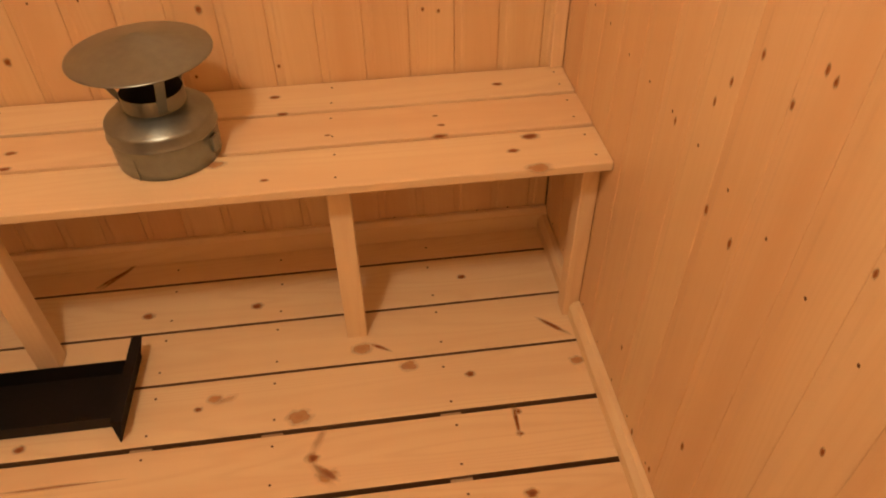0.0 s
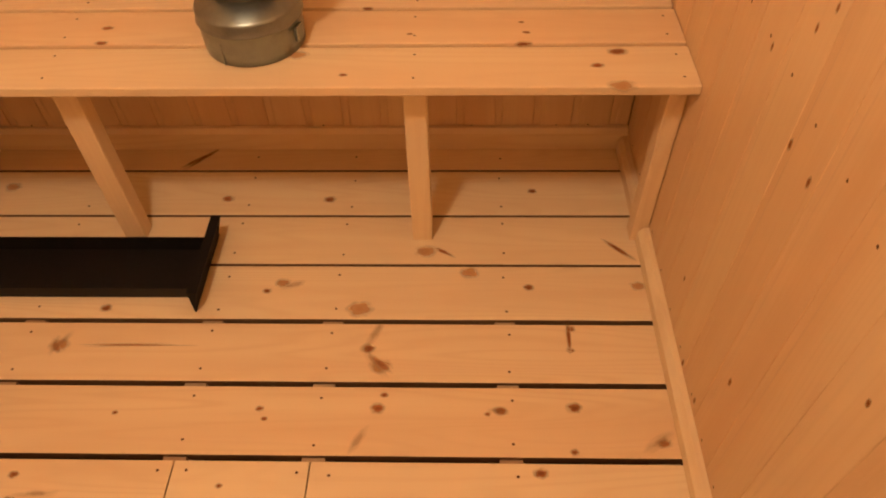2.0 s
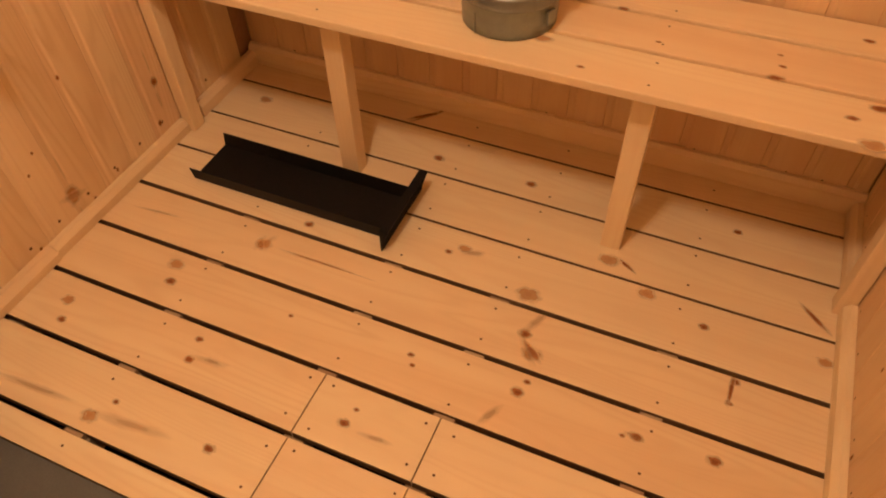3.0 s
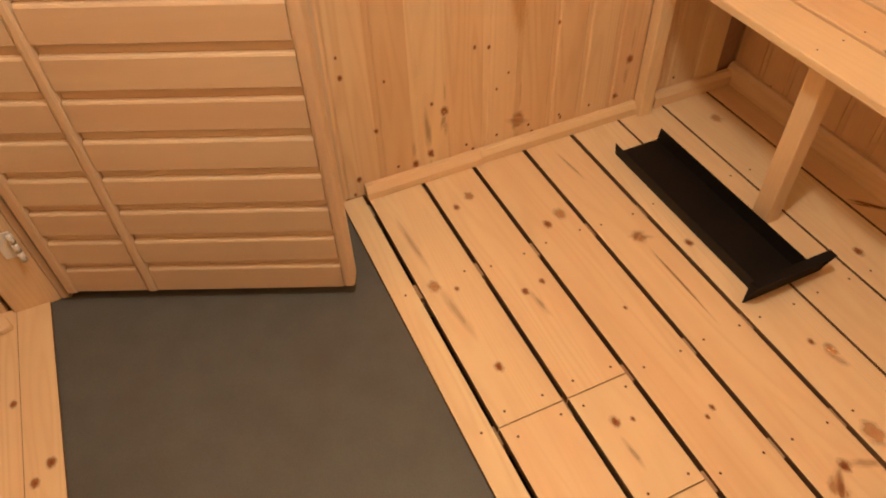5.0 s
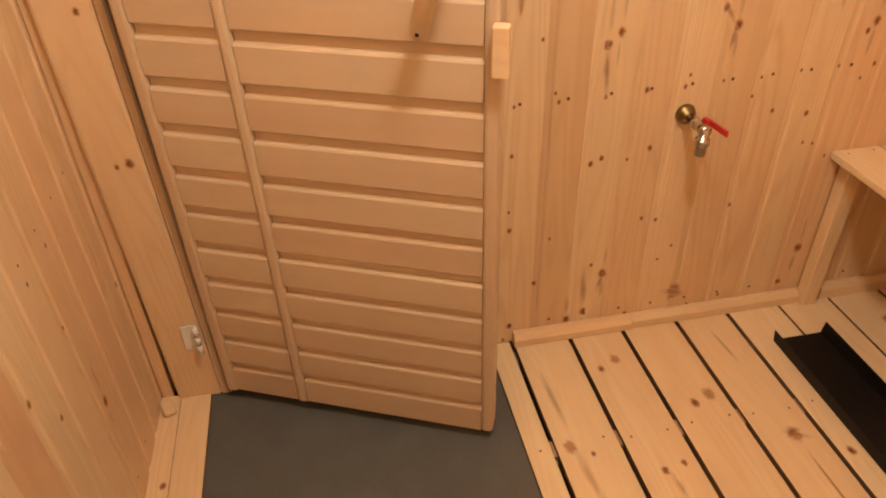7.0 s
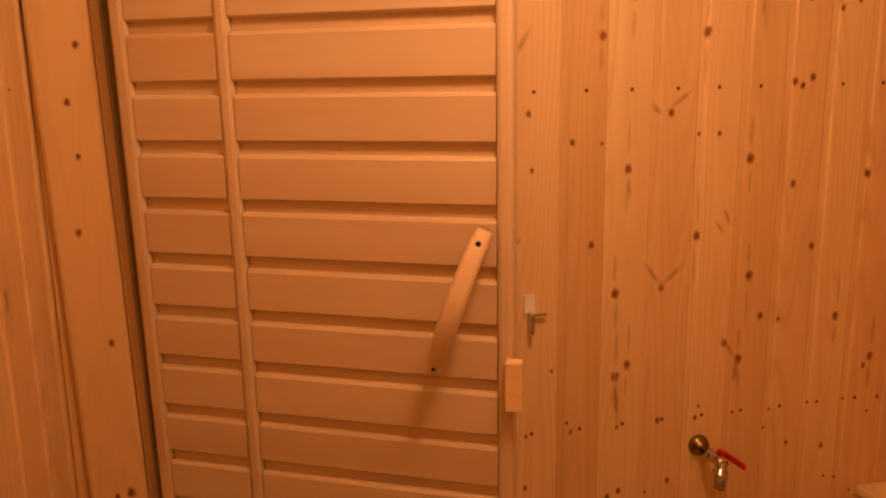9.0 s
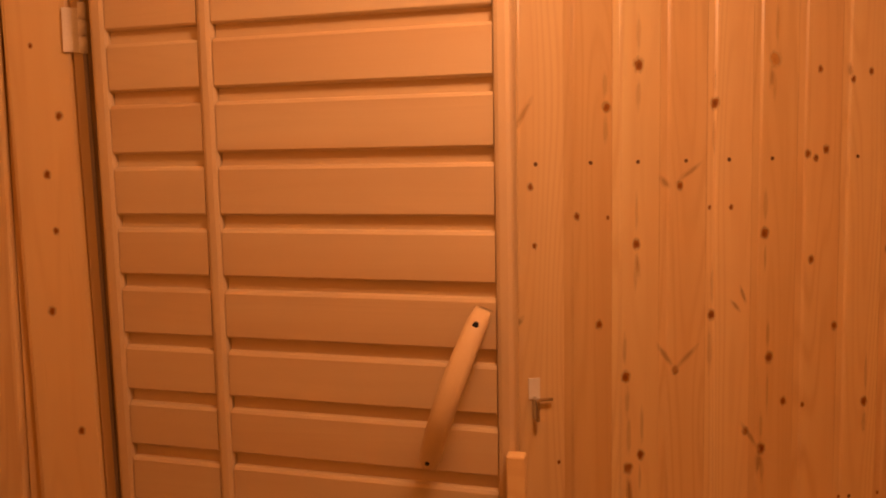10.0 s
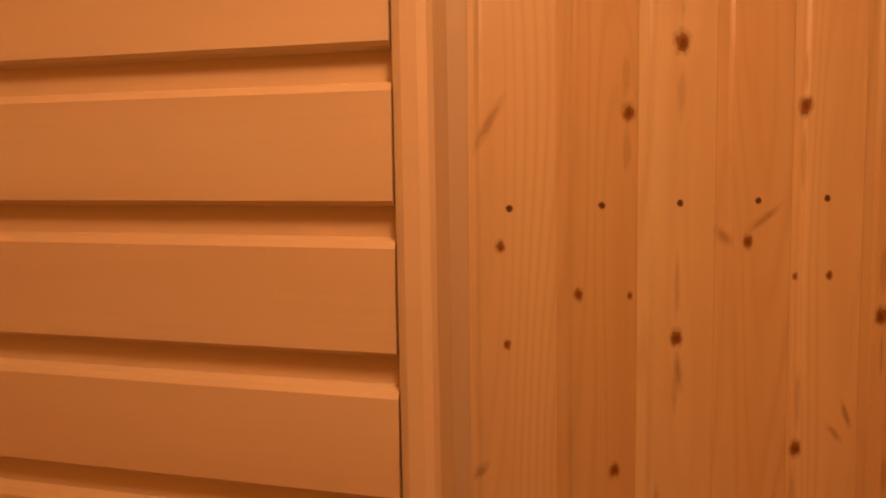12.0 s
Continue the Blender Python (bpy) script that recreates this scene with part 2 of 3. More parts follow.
def lathe(bm, profile, n=40, m=None):
    """Turns a profile of (radius, height) round Z."""
    rings = []
    for r, z in profile:
        rings.append([bm.verts.new((r * math.cos(2 * math.pi * i / n), r * math.sin(2 * math.pi * i / n), z)) for i in range(n)])
    for a, b in zip(rings, rings[1:]):
        for i in range(n):
            bm.faces.new((a[i], a[(i + 1) % n], b[(i + 1) % n], b[i]))
    if m is not None:
        bmesh.ops.transform(bm, matrix=m, verts=[v for ring in rings for v in ring])
    return rings


def closed_lathe(bm, profile, n=32, m=None):
    rings = lathe(bm, profile, n, m)
    bm.faces.new(rings[0][::-1])
    bm.faces.new(rings[-1])


def disc_mesh(name, material, n=14):
    bm = bmesh.new()
    bm.faces.new([bm.verts.new((math.cos(2 * math.pi * i / n), math.sin(2 * math.pi * i / n), 0)) for i in range(n)])
    return mesh_of(name, bm, material)


# Shared outlines of the marks in the wood
SPOT = {"knot": disc_mesh("knot", KNOT), "pale_knot": disc_mesh("knot", KNOT_PALE), "flame": disc_mesh("flame", FLAME), "spike": disc_mesh("spike", SPIKE), "nail": disc_mesh("nail", NAIL, 8)}


def mark(kind, parent, m, rx, ry):
    me = SPOT[kind]
    ob = place(kind if kind in ("nail", "flame") else "knot", me, parent, m @ Matrix.Diagonal((rx, ry, 1, 1)))
    ob.visible_shadow = False
    return ob


# ---- the shell: a small panelled washroom, its corner at the origin ----
WIDE, LONG, HIGH = 1.742, 2.122, 2.12
PITCH = 0.0995
DOOR_Y0, DOOR_Y1, DOOR_TOP = -1.975, -1.290, 1.93


def backing(name, boxes, label):
    bm = bmesh.new()
    for b in boxes:
        box(bm, *b)
    return tagged(part(name, bm, ROUGH_PINE, None), label, "wall", kind="structure")


B = 0.0145
wall_north = backing("wall_north", [(-0.1, WIDE + 0.1, B, 0.1, -0.12, HIGH)], "vertical tongue-and-groove pine panelling behind the bench")
wall_east = backing("wall_east", [(WIDE + B, WIDE + 0.1, -LONG - 0.1, B, -0.12, HIGH)], "vertical tongue-and-groove pine panelling with knots and nails")
wall_south = backing("wall_south", [(-0.1, WIDE + 0.1, -LONG - 0.1, -LONG - B, -0.12, HIGH)], "vertical tongue-and-groove pine panelling beside the door hinge")
wall_west = backing("wall_west", [(-0.09, -B, DOOR_Y1 + 0.03, B, -0.12, HIGH), (-0.09, -B, -LONG - B, DOOR_Y0 - 0.03, -0.12, HIGH),
                                  (-0.09, -B, DOOR_Y0 - 0.03, DOOR_Y1 + 0.03, DOOR_TOP + 0.03, HIGH)], "vertical tongue-and-groove pine panelling round the door and tap")

for k in range(18):
    xc = 0.05 + PITCH * k
    w = PITCH
    if xc + w / 2 > WIDE:
        w = WIDE - (xc - PITCH / 2) - 0.001
        xc = WIDE - 0.0005 - w / 2
    place("panel", stick(HIGH, w, 0.014, PINE_CLEAR, panel_outline, "panel"), wall_north, axes((xc, 0, 0), UP, -Y))
place("panel", stick(HIGH, 0.031, 0.014, PINE_CLEAR, fine_panel_outline, "panel"), wall_east, axes((WIDE, -0.0165, 0), UP, -X))
for k in range(20):
    yc = -0.082 - PITCH * k
    place("panel", stick(HIGH, PITCH, 0.014, PINE_CLEAR, fine_panel_outline, "panel"), wall_east, axes((WIDE, yc, 0), UP, -X))
for k in range(17):
    place("panel", stick(HIGH, PITCH, 0.014, PINE_WALL, panel_outline, "panel"), wall_south, axes((0.09 + PITCH * k, -LONG, 0), UP, Y))
place("panel", stick(HIGH, 0.04, 0.014, PINE_WALL, panel_outline, "panel"), wall_south, axes((0.020, -LONG, 0), UP, Y))
for k in range(12):
    w = 0.110 if k == 0 else PITCH
    yc = -1.211 if k == 0 else -1.1075 + PITCH * (k - 1)
    if yc + w / 2 > -0.003:
        w = -0.003 - (yc - PITCH / 2)
        yc = -0.003 - w / 2
    place("panel", stick(HIGH, w, 0.014, PINE_WALL, panel_outline, "panel"), wall_west, axes((0, yc, 0), UP, X))
for k in range(7):
    place("panel", stick(HIGH - DOOR_TOP - 0.06, PITCH, 0.014, PINE_WALL, panel_outline, "panel"), wall_west, axes((0, -1.315 - PITCH * k, DOOR_TOP + 0.06), UP, X))

bm = bmesh.new()
box(bm, -0.1, WIDE + 0.1, -LONG - 0.1, 0.1, HIGH, HIGH + 0.05)
for k in range(18):
    x0 = 0.002 + k * 0.0967
    box(bm, x0, x0 + 0.092, -LONG, 0, HIGH - 0.012, HIGH - 0.001, 0.003)
tagged(part("ceiling", bm, PINE_WALL, None), "boarded pine ceiling of the washroom", "ceiling", kind="structure")

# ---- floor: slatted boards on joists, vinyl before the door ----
# sheet below the joists, coloured near black so the gaps look shaded
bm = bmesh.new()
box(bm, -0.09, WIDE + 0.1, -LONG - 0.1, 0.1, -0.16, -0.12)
floor = tagged(part("floor", bm, PIT_SHADE, None), "pine duckboards with open gaps, knots and nails", "floor", kind="structure")
GAPS = [-0.104, -0.267, -0.424, -0.583, -0.738, -0.897, -1.049, -1.208]
edges = [-0.004] + GAPS + [-1.272]
for k in range(9):
    a, b = edges[k], edges[k + 1]
    g0, g1 = (0 if k == 0 else 0.0031 if k < 4 else 0.0056), (0 if k == 8 else 0.0031 if k < 3 else 0.0056)
    yc, w = (a + b) / 2 - (g0 - g1) / 2, (a - b) - g0 - g1
    cuts = [0.001, 0.764, 1.022, WIDE - 0.001] if k in (6, 7) else [0.001, WIDE - 0.001]
    for x0, x1 in zip(cuts, cuts[1:]):
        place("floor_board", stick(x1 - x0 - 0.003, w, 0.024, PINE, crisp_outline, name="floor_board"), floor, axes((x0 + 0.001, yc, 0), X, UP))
SPACERS = (0.37, 0.765, 1.03, 1.405)
for xc in (0.04, 0.37, 0.765, 1.03, 1.405, 1.70):
    place("joist", stick(1.27, 0.045, 0.06, ROUGH_PINE, name="joist"), floor, axes((xc, -1.272, -0.0245), Y, UP))
for k, y in enumerate(GAPS):
    for xc in SPACERS:
        if k < 6 or xc not in (0.765, 1.03):
            place("spacer", stick(0.044, 0.0058 if k < 3 else 0.0108, 0.016, ROUGH_PINE, name="spacer"), floor, axes((xc - 0.027, y, -0.0065), X, UP))

bm = bmesh.new()
box(bm, -0.09, WIDE, -2.0, -1.2735, -0.119, -0.006)
tagged(part("floor_vinyl", bm, VINYL, None), "dull grey speckled vinyl floor covering before the door", "floor", kind="structure")
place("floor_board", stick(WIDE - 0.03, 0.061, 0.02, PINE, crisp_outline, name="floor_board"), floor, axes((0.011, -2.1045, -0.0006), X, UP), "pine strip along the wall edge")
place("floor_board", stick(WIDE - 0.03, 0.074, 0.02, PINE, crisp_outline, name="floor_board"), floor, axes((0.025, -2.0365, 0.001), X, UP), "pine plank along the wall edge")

# skirting
def skirting(name, along_from, along, length, face, h, t, label):
    bm = bmesh.new()
    extrude(bm, [(0, 0), (0, h), (t * 0.55, h), (t, h - t * 0.6), (t, 0)], 0, length)
    ob = part(name, bm, PINE, None, m=Matrix((Vector(along), Vector(face), UP)).transposed().to_4x4())
    ob.matrix_basis.translation = Vector(along_from)
    return tagged(ob, label, "skirting", kind="structure")


skirting("baseboard_west", (0.0005, -1.205, 0.001), Y, 0.333, X, 0.037, 0.028, "plain pine skirting strip with a cut end")
skirting("baseboard_west_3", (0.0005, -0.870, 0.001), Y, 0.506, X, 0.037, 0.024, "plain pine skirting strip along the wall")
skirting("baseboard_west_2", (0.0005, -0.299, 0.001), Y, 0.279, X, 0.045, 0.024, "plain pine skirting strip under the bench")
skirting("baseboard_north", (0.0005, -0.0005, 0.001), X, WIDE - 0.001, -Y, 0.065, 0.02, "plain pine skirting strip under the bench")
skirting("baseboard_east", (WIDE - 0.0005, -1.272, 0.001), Y, 0.925, -X, 0.045, 0.024, "plain pine skirting strip along the wall")
skirting("baseboard_east_2", (WIDE - 0.0005, -0.299, 0.001), Y, 0.279, -X, 0.045, 0.024, "plain pine skirting strip under the bench")
corner = tagged(place("trim_corner", stick(HIGH - 0.485, 0.03, 0.018, PINE), None, axes((WIDE - 0.016, -0.018, 0.482), UP, -Y)), "narrow pine corner strip", "trim", kind="structure")

# ---- bench ----
bench = thing("bench", "three-board pine bench along the whole wall", "bench")
for y0, y1 in ((-0.122, -0.006), (-0.256, -0.134), (-0.398, -0.268)):
    place("seat_board", stick(WIDE - 0.003, y1 - y0, 0.021, PINE, name="seat_board"), bench, axes((0.0015, (y0 + y1) / 2, 0.48), X, UP))
for xc, w in ((0.020, 0.037), (0.522, 0.050), (1.213, 0.047), (WIDE - 0.0193, 0.037)):
    place("leg", stick(0.4575, w, 0.045, PINE, name="leg"), bench, axes((xc, -0.362 if xc < 0.1 else -0.345, 0.001), UP, -Y))
for xc in (0.512, 1.213):
    place("cross_bearer", stick(0.28, 0.045, 0.045, PINE, name="cross_bearer"), bench, axes((xc, -0.297, 0.4585), Y, UP))

# ---- door ----
HINGE = pose(0.056, -1.979, 0, 0, 0, 66.26) @ pose(0, 0.0238, 0, 1.365, 0, 0)
door = thing("door_1", "pale sauna door of horizontal boards, standing ajar", "door", HINGE, kind="structure")
D0, DH, DT = 0.029, 1.90, 0.045
RACK = Matrix.Rotation(radians(0.73), 4, "Y")  # the boards have sagged a little towards the free edge


def door_field(s0, s1):
    """Horizontal boards between the stiles: each a bevelled face with a sunk joint under it."""
    grooves = [D0, 0.127, 0.217, 0.305, 0.396, 0.490, 0.580, 0.671, 0.765, 0.857, 0.952, 1.045, 1.139, 1.236, 1.332, 1.429, 1.527, 1.622, 1.718, 1.815, D0 + DH]
    for z0, z1 in zip(grooves, grooves[1:]):
        if z1 > D0 + DH:
            z1 = D0 + DH
        if z1 - z0 < 0.03:
            continue
        bm = bmesh.new()
        h = z1 - z0
        extrude(bm, [(0.0, -0.030), (0.0, -0.010), (0.0012, -0.0020), (0.004, 0), (h - 0.026, 0), (h - 0.0215, -0.0025), (h - 0.0195, -0.0105), (h, -0.0105), (h, -0.030)], 0, s1 - s0)
        part("door_board", bm, ALDER, door, m=Matrix.Translation((s0, 0, z0 - 0.0128 * s0)) @ RACK @ axes((0, 0, 0), X, -Y))


door_field(0.047, 0.207)
door_field(0.233, 0.661)


def rounded_outline(w, t):
    h, c = w / 2, 0.008
    return [(-h, -t), (-h, -c), (-h + 0.3 * c, -0.3 * c), (-h + c, 0), (h - c, 0), (h - 0.3 * c, -0.3 * c), (h, -c), (h, -t)]


for s, w in ((0.0325, 0.029), (0.220, 0.0255), (0.6745, 0.0265)):
    place("stile", stick(DH, w, DT, ALDER, rounded_outline, "stile"), door, axes((s, -0.003, D0), UP, -Y))
bm = bmesh.new()
box(bm, 0.047, 0.661, 0.0335, 0.042, D0 + 0.002, D0 + DH - 0.002)
part("back_panel", bm, ALDER, door)
# bowed handle
bm = bmesh.new()
P0, P1 = Vector((0.647, -0.004, 1.195)), Vector((0.562, -0.004, 0.961))
prev = None
N = 16
for i in range(N + 1):
    u = i / N
    c = P0.lerp(P1, u)
    out = 0.012 + 0.056 * math.sin(math.pi * u) ** 0.7
    side = Vector((0.93, 0, -0.37)) * (0.0140 + 0.002 * math.sin(math.pi * u)) * min(1.0, 0.82 + 6 * min(u, 1 - u))
    thick = 0.011
    ring = [bm.verts.new(c + a * side + Vector((0, -out + b * thick, 0))) for a, b in ((-1, 0.6), (-1, -0.4), (-0.6, -1), (0.6, -1), (1, -0.4), (1, 0.6), (0.6, 1), (-0.6, 1))]
    if prev:
        for j in range(8):
            bm.faces.new((prev[j], prev[(j + 1) % 8], ring[(j + 1) % 8], ring[j]))
    else:
        bm.faces.new(ring)
    prev = ring
bm.faces.new(prev[::-1])
handle = part("handle", bm, PALE, door, "bowed pale wooden pull handle", smooth=True)
for u, c in ((0.07, P0), (0.93, P1)):
    q = P0.lerp(P1, u)
    bm = bmesh.new()
    depth = 0.012 + 0.056 * math.sin(math.pi * u) ** 0.7
    r = 0.0043 if c is P0 else 0.0032
    closed_lathe(bm, [(r, 0.0), (r, depth + 0.0165), (r * 0.7, depth + 0.017)], 14)
    part("screw", bm, NEAR_BLACK, handle, "dark screw hole", m=axes((q.x, 0.0, q.z), X, -Y))
# turn-button block on the free edge
bm = bmesh.new()
box(bm, 0.677, 0.704, -0.026, -0.0035, 0.905, 0.988, 0.003)
part("stop_block", bm, PINE, door, "small wooden turn block on the door edge")

# door frame
frame_part = tagged(place("door_frame", stick(DOOR_TOP + 0.03, 0.034, 0.075, ALDER), None, axes((0.004, DOOR_Y1 + 0.0135, -0.004), UP, X)), "narrow pale wooden door jamb with a seal", "door frame", kind="structure")
bm = bmesh.new()
box(bm, -0.02, 0.006, DOOR_Y1 - 0.008, DOOR_Y1 - 0.004, 0.0, DOOR_TOP)
part("seal", bm, GREYRUBBER, frame_part, "grey door seal", m=frame_part.matrix_basis.inverted())
place("trim", stick(HIGH, 0.027, 0.016, PINE_WALL), None, axes((0.010, -2.1075, -0.004), UP, X))
tagged(bpy.data.objects["trim"], "narrow pine filler strip in the corner", "trim", kind="structure")
LEAN = Matrix.Translation((0, -2.04, 0.75)) @ Matrix.Rotation(radians(1.3), 4, "X") @ Matrix.Translation((0, 2.04, -0.75))  # the hinge post is not quite plumb
casing = tagged(place("trim_casing", stick(HIGH, 0.106, 0.026, PINE_WALL, rounded_outline), None, LEAN @ axes((0.024, -2.0445, -0.004), UP, X)), "wide pine casing board beside the door hinges", "trim", kind="structure")
jamb = tagged(place("door_frame_2", stick(DOOR_TOP + 0.03, 0.024, 0.06, ALDER), None, LEAN @ axes((0.0255, -1.9790, -0.004), UP, X)), "narrow wooden hinge-side door jamb", "door frame", kind="structure")
bm = bmesh.new()
box(bm, 0.0260, 0.0310, -1.9745, -1.9680, 0.0, DOOR_TOP, 0.001)
part("seal", bm, GREYRUBBER, jamb, "grey door seal", m=jamb.matrix_basis.inverted() @ LEAN)
bm = bmesh.new()
box(bm, -0.04, -0.02, DOOR_Y0 - 0.03, DOOR_Y1 + 0.03, DOOR_TOP, DOOR_TOP + 0.03)
tagged(part("door_frame_3", bm, ALDER, None), "pale wooden door head", "door frame", kind="structure")

# ---- the hot room behind the door ----
SX = -1.95
wall_back = backing("wall_back", [(SX - 0.1, SX - B, -2.2, -1.345, -0.12, 2.35), (SX - 0.1, SX - B, -0.955, -0.1, -0.12, 2.35),
                                  (SX - 0.1, SX - B, -1.345, -0.955, -0.12, 1.64), (SX - 0.1, SX - B, -1.345, -0.955, 2.03, 2.35)], "vertical pine panelling round a small window")
for k in range(20):
    yc = -0.25 - PITCH * k
    lo = 1.64 if -1.345 < yc < -0.955 else 2.12
    place("panel", stick(lo, PITCH, 0.014, PINE_WALL, panel_outline, "panel"), wall_back, axes((SX, yc, 0), UP, X))
# unseen side walls, ceiling and floor, added to keep sky light out
backing("wall_side", [(SX - 0.1, -0.091, -0.2, -0.1, -0.12, 2.35)], "unseen pine wall added to close the hot room")
backing("wall_side_2", [(SX - 0.1, -0.091, -2.3, -2.2, -0.12, 2.35)], "unseen pine wall added to close the hot room")
bm = bmesh.new()
box(bm, SX - 0.1, -0.091, -2.3, -0.1, 2.351, 2.40)
tagged(part("ceiling_2", bm, PINE_WALL, None), "unseen pine ceiling added to close the hot room", "ceiling", kind="structure")
bm = bmesh.new()
box(bm, SX - 0.1, -0.091, -2.3, -0.1, -0.16, -0.006)
tagged(part("floor_2", bm, VINYL, None), "unseen grey vinyl floor added to close the hot room", "floor", kind="structure")
# unseen strip above the door, added to close the gap to the sky
bm = bmesh.new()
box(bm, -0.090, -0.016, -2.2, -0.1, HIGH + 0.051, 2.35)
tagged(part("wall_over", bm, ROUGH_PINE, None), "unseen pine wall added over the door", "wall", kind="structure")
window = thing("window_1", "small square pine window with a bright white pane", "window", pose(SX, -1.15, 1.835), kind="structure")
for y0, y1, z0, z1 in ((-0.175, 0.175, 0.135, 0.175), (-0.175, 0.175, -0.175, -0.135), (-0.175, -0.135, -0.134, 0.134), (0.135, 0.175, -0.134, 0.134)):
    bm = bmesh.new()
    box(bm, -0.05, 0.008, y0, y1, z0, z1, 0.003)
    part("sash", bm, PINE, window)
for y0, y1, z0, z1 in ((-0.24, 0.24, 0.178, 0.245), (-0.24, 0.24, -0.245, -0.178), (-0.24, -0.178, -0.177, 0.177), (0.178, 0.24, -0.177, 0.177)):
    bm = bmesh.new()
    box(bm, 0.0005, 0.018, y0, y1, z0, z1, 0.003)
    part("casing", bm, PINE, window)
gm, gnt, gp = base_mat("window_glass", 0.02)
gp.inputs["Transmission Weight"].default_value = 1.0
bm = bmesh.new()
box(bm, -0.030, -0.024, -0.1345, 0.1345, -0.1345, 0.1345)
pane = part("pane", bm, gm, window, "bright glass pane")
pane.visible_shadow = False
bm = bmesh.new()
box(bm, 0.0085, 0.016, -0.160, -0.148, -0.045, 0.0, 0.002)
box(bm, 0.0165, 0.030, -0.158, -0.150, -0.012, 0.030, 0.002)
part("window_handle", bm, CHROME, window, "small metal window handle")

upper = thing("upper_sauna_bench", "slatted pale wood upper sauna bench", "sauna bench")
for k in range(17):
    place("slat", stick(0.86, 0.088, 0.025, PINE, name="slat"), upper, axes((-1.92, -2.10 + 0.115 * k, 1.13), X, UP))
for z in (1.104, 0.965, 0.850):
    place("front_rail", stick(1.95, 0.065, 0.022, PINE, name="front_rail"), upper, axes((-1.04, -2.15, z - 0.033), Y, X))
for y in (-2.12, -1.55, -0.95, -0.35):
    place("post", stick(1.10, 0.045, 0.045, PINE, name="post"), upper, axes((-1.065, y, -0.004), UP, X))
lower = thing("lower_sauna_bench", "slatted pale wood lower sauna bench", "sauna bench")
for k in range(17):
    place("slat", stick(0.40, 0.088, 0.025, PINE, name="slat"), lower, axes((-1.03, -2.10 + 0.115 * k, 0.62), X, UP))
for y in (-2.12, -1.2, -0.35):
    place("post", stick(0.594, 0.045, 0.045, PINE, name="post"), lower, axes((-0.66, y, -0.004), UP, X))
place("front_rail", stick(1.95, 0.065, 0.022, PINE, name="front_rail"), lower, axes((-0.635, -2.15, 0.585), Y, X))

# ---- loose things ----
# black sheet-steel tray on the floor
tray = thing("ash_tray_drawer", "black sheet-steel tray lying on the floor boards", "metal tray", pose(0.152, -0.450, 0.001))
bm = bmesh.new()
extrude(bm, [(-0.076, 0.040), (-0.0745, 0.040), (-0.0685, 0.0035), (0.0685, 0.0035), (0.0745, 0.040), (0.076, 0.040), (0.070, 0.0), (-0.070, 0.0)], 0, 0.565)
part("pan", bm, BLACK, tray)
bm = bmesh.new()
extrude(bm, [(0.566, 0.0), (0.569, 0.0), (0.569, 0.066), (0.588, 0.066), (0.588, 0.0685), (0.566, 0.0685)], -0.110, 0.118)
part("front_plate", bm, BLACK, tray, "upright black front plate with a folded lip", m=Matrix(((0, 1, 0, 0), (1, 0, 0, 0), (0, 0, 1, 0), (0, 0, 0, 1))))
for y, t in ((-0.110, 0.002), (0.116, 0.002)):
    bm = bmesh.new()
    a = [bm.verts.new(p) for p in ((0.566, y, 0.0685), (0.588, y, 0.0685), (0.5665, y, 0.0))]
    b = [bm.verts.new(v.co + Vector((0, t, 0))) for v in a]
    bm.faces.new(a)
    bm.faces.new(b[::-1])
    for i in range(3):
        bm.faces.new((a[i], a[(i + 1) % 3], b[(i + 1) % 3], b[i]))
    part("end_gusset", bm, BLACK, tray)

# chimney cap
cap = thing("chimney_cap", "galvanised steel chimney rain cap standing on the bench", "chimney cap", pose(0.898, -0.240, 0.4805))
bm = bmesh.new()
lathe(bm, [(0.093, 0.0), (0.097, 0.002), (0.0985, 0.030), (0.0985, 0.058), (0.1015, 0.061), (0.1025, 0.064), (0.1015, 0.067), (0.1000, 0.069), (0.1000, 0.084), (0.0985, 0.0885), (0.0955, 0.091), (0.082, 0.102), (0.068, 0.110), (0.061, 0.113), (0.058, 0.113)], 48)
lathe(bm, [(0.088, 0.0), (0.092, 0.05), (0.096, 0.078), (0.058, 0.110)], 48)
part("body", bm, ZINC, cap, smooth=True)
bm = bmesh.new()
lathe(bm, [(0.0575, 0.100), (0.0575, 0.140), (0.0565, 0.141)], 48)
part("tube", bm, ZINC, cap, smooth=True)
bm = bmesh.new()
lathe(bm, [(0.0565, 0.141), (0.0555, 0.140), (0.0555, 0.02), (0.002, 0.02)], 48)
part("liner", bm, NEAR_BLACK, cap, "near-black inside of the tube", smooth=True)
bm = bmesh.new()
lathe(bm, [(0.001, 0.248), (0.06, 0.232), (0.122, 0.2135), (0.126, 0.212), (0.1265, 0.2105), (0.122, 0.2115), (0.06, 0.230), (0.001, 0.246)], 56)
part("hood", bm, ZINC, cap, "dull conical steel hood", smooth=True)
for k in range(3):
    ang = radians(-65 + 120 * k)
    bm = bmesh.new()
    box(bm, -0.0085, 0.0085, -0.001, 0.001, 0.0, 0.105, 0.0004)
    foot = Matrix.Rotation(ang, 4, "Z") @ Matrix.Translation((0.0585, 0, 0.118)) @ Matrix.Rotation(radians(90), 4, "Z") @ Matrix.Rotation(radians(33), 4, "X")
    part("strut", bm, ZINC, cap, m=foot)
bm = bmesh.new()
box(bm, -0.0012, 0.0012, -0.0995, -0.097, 0.002, 0.046)
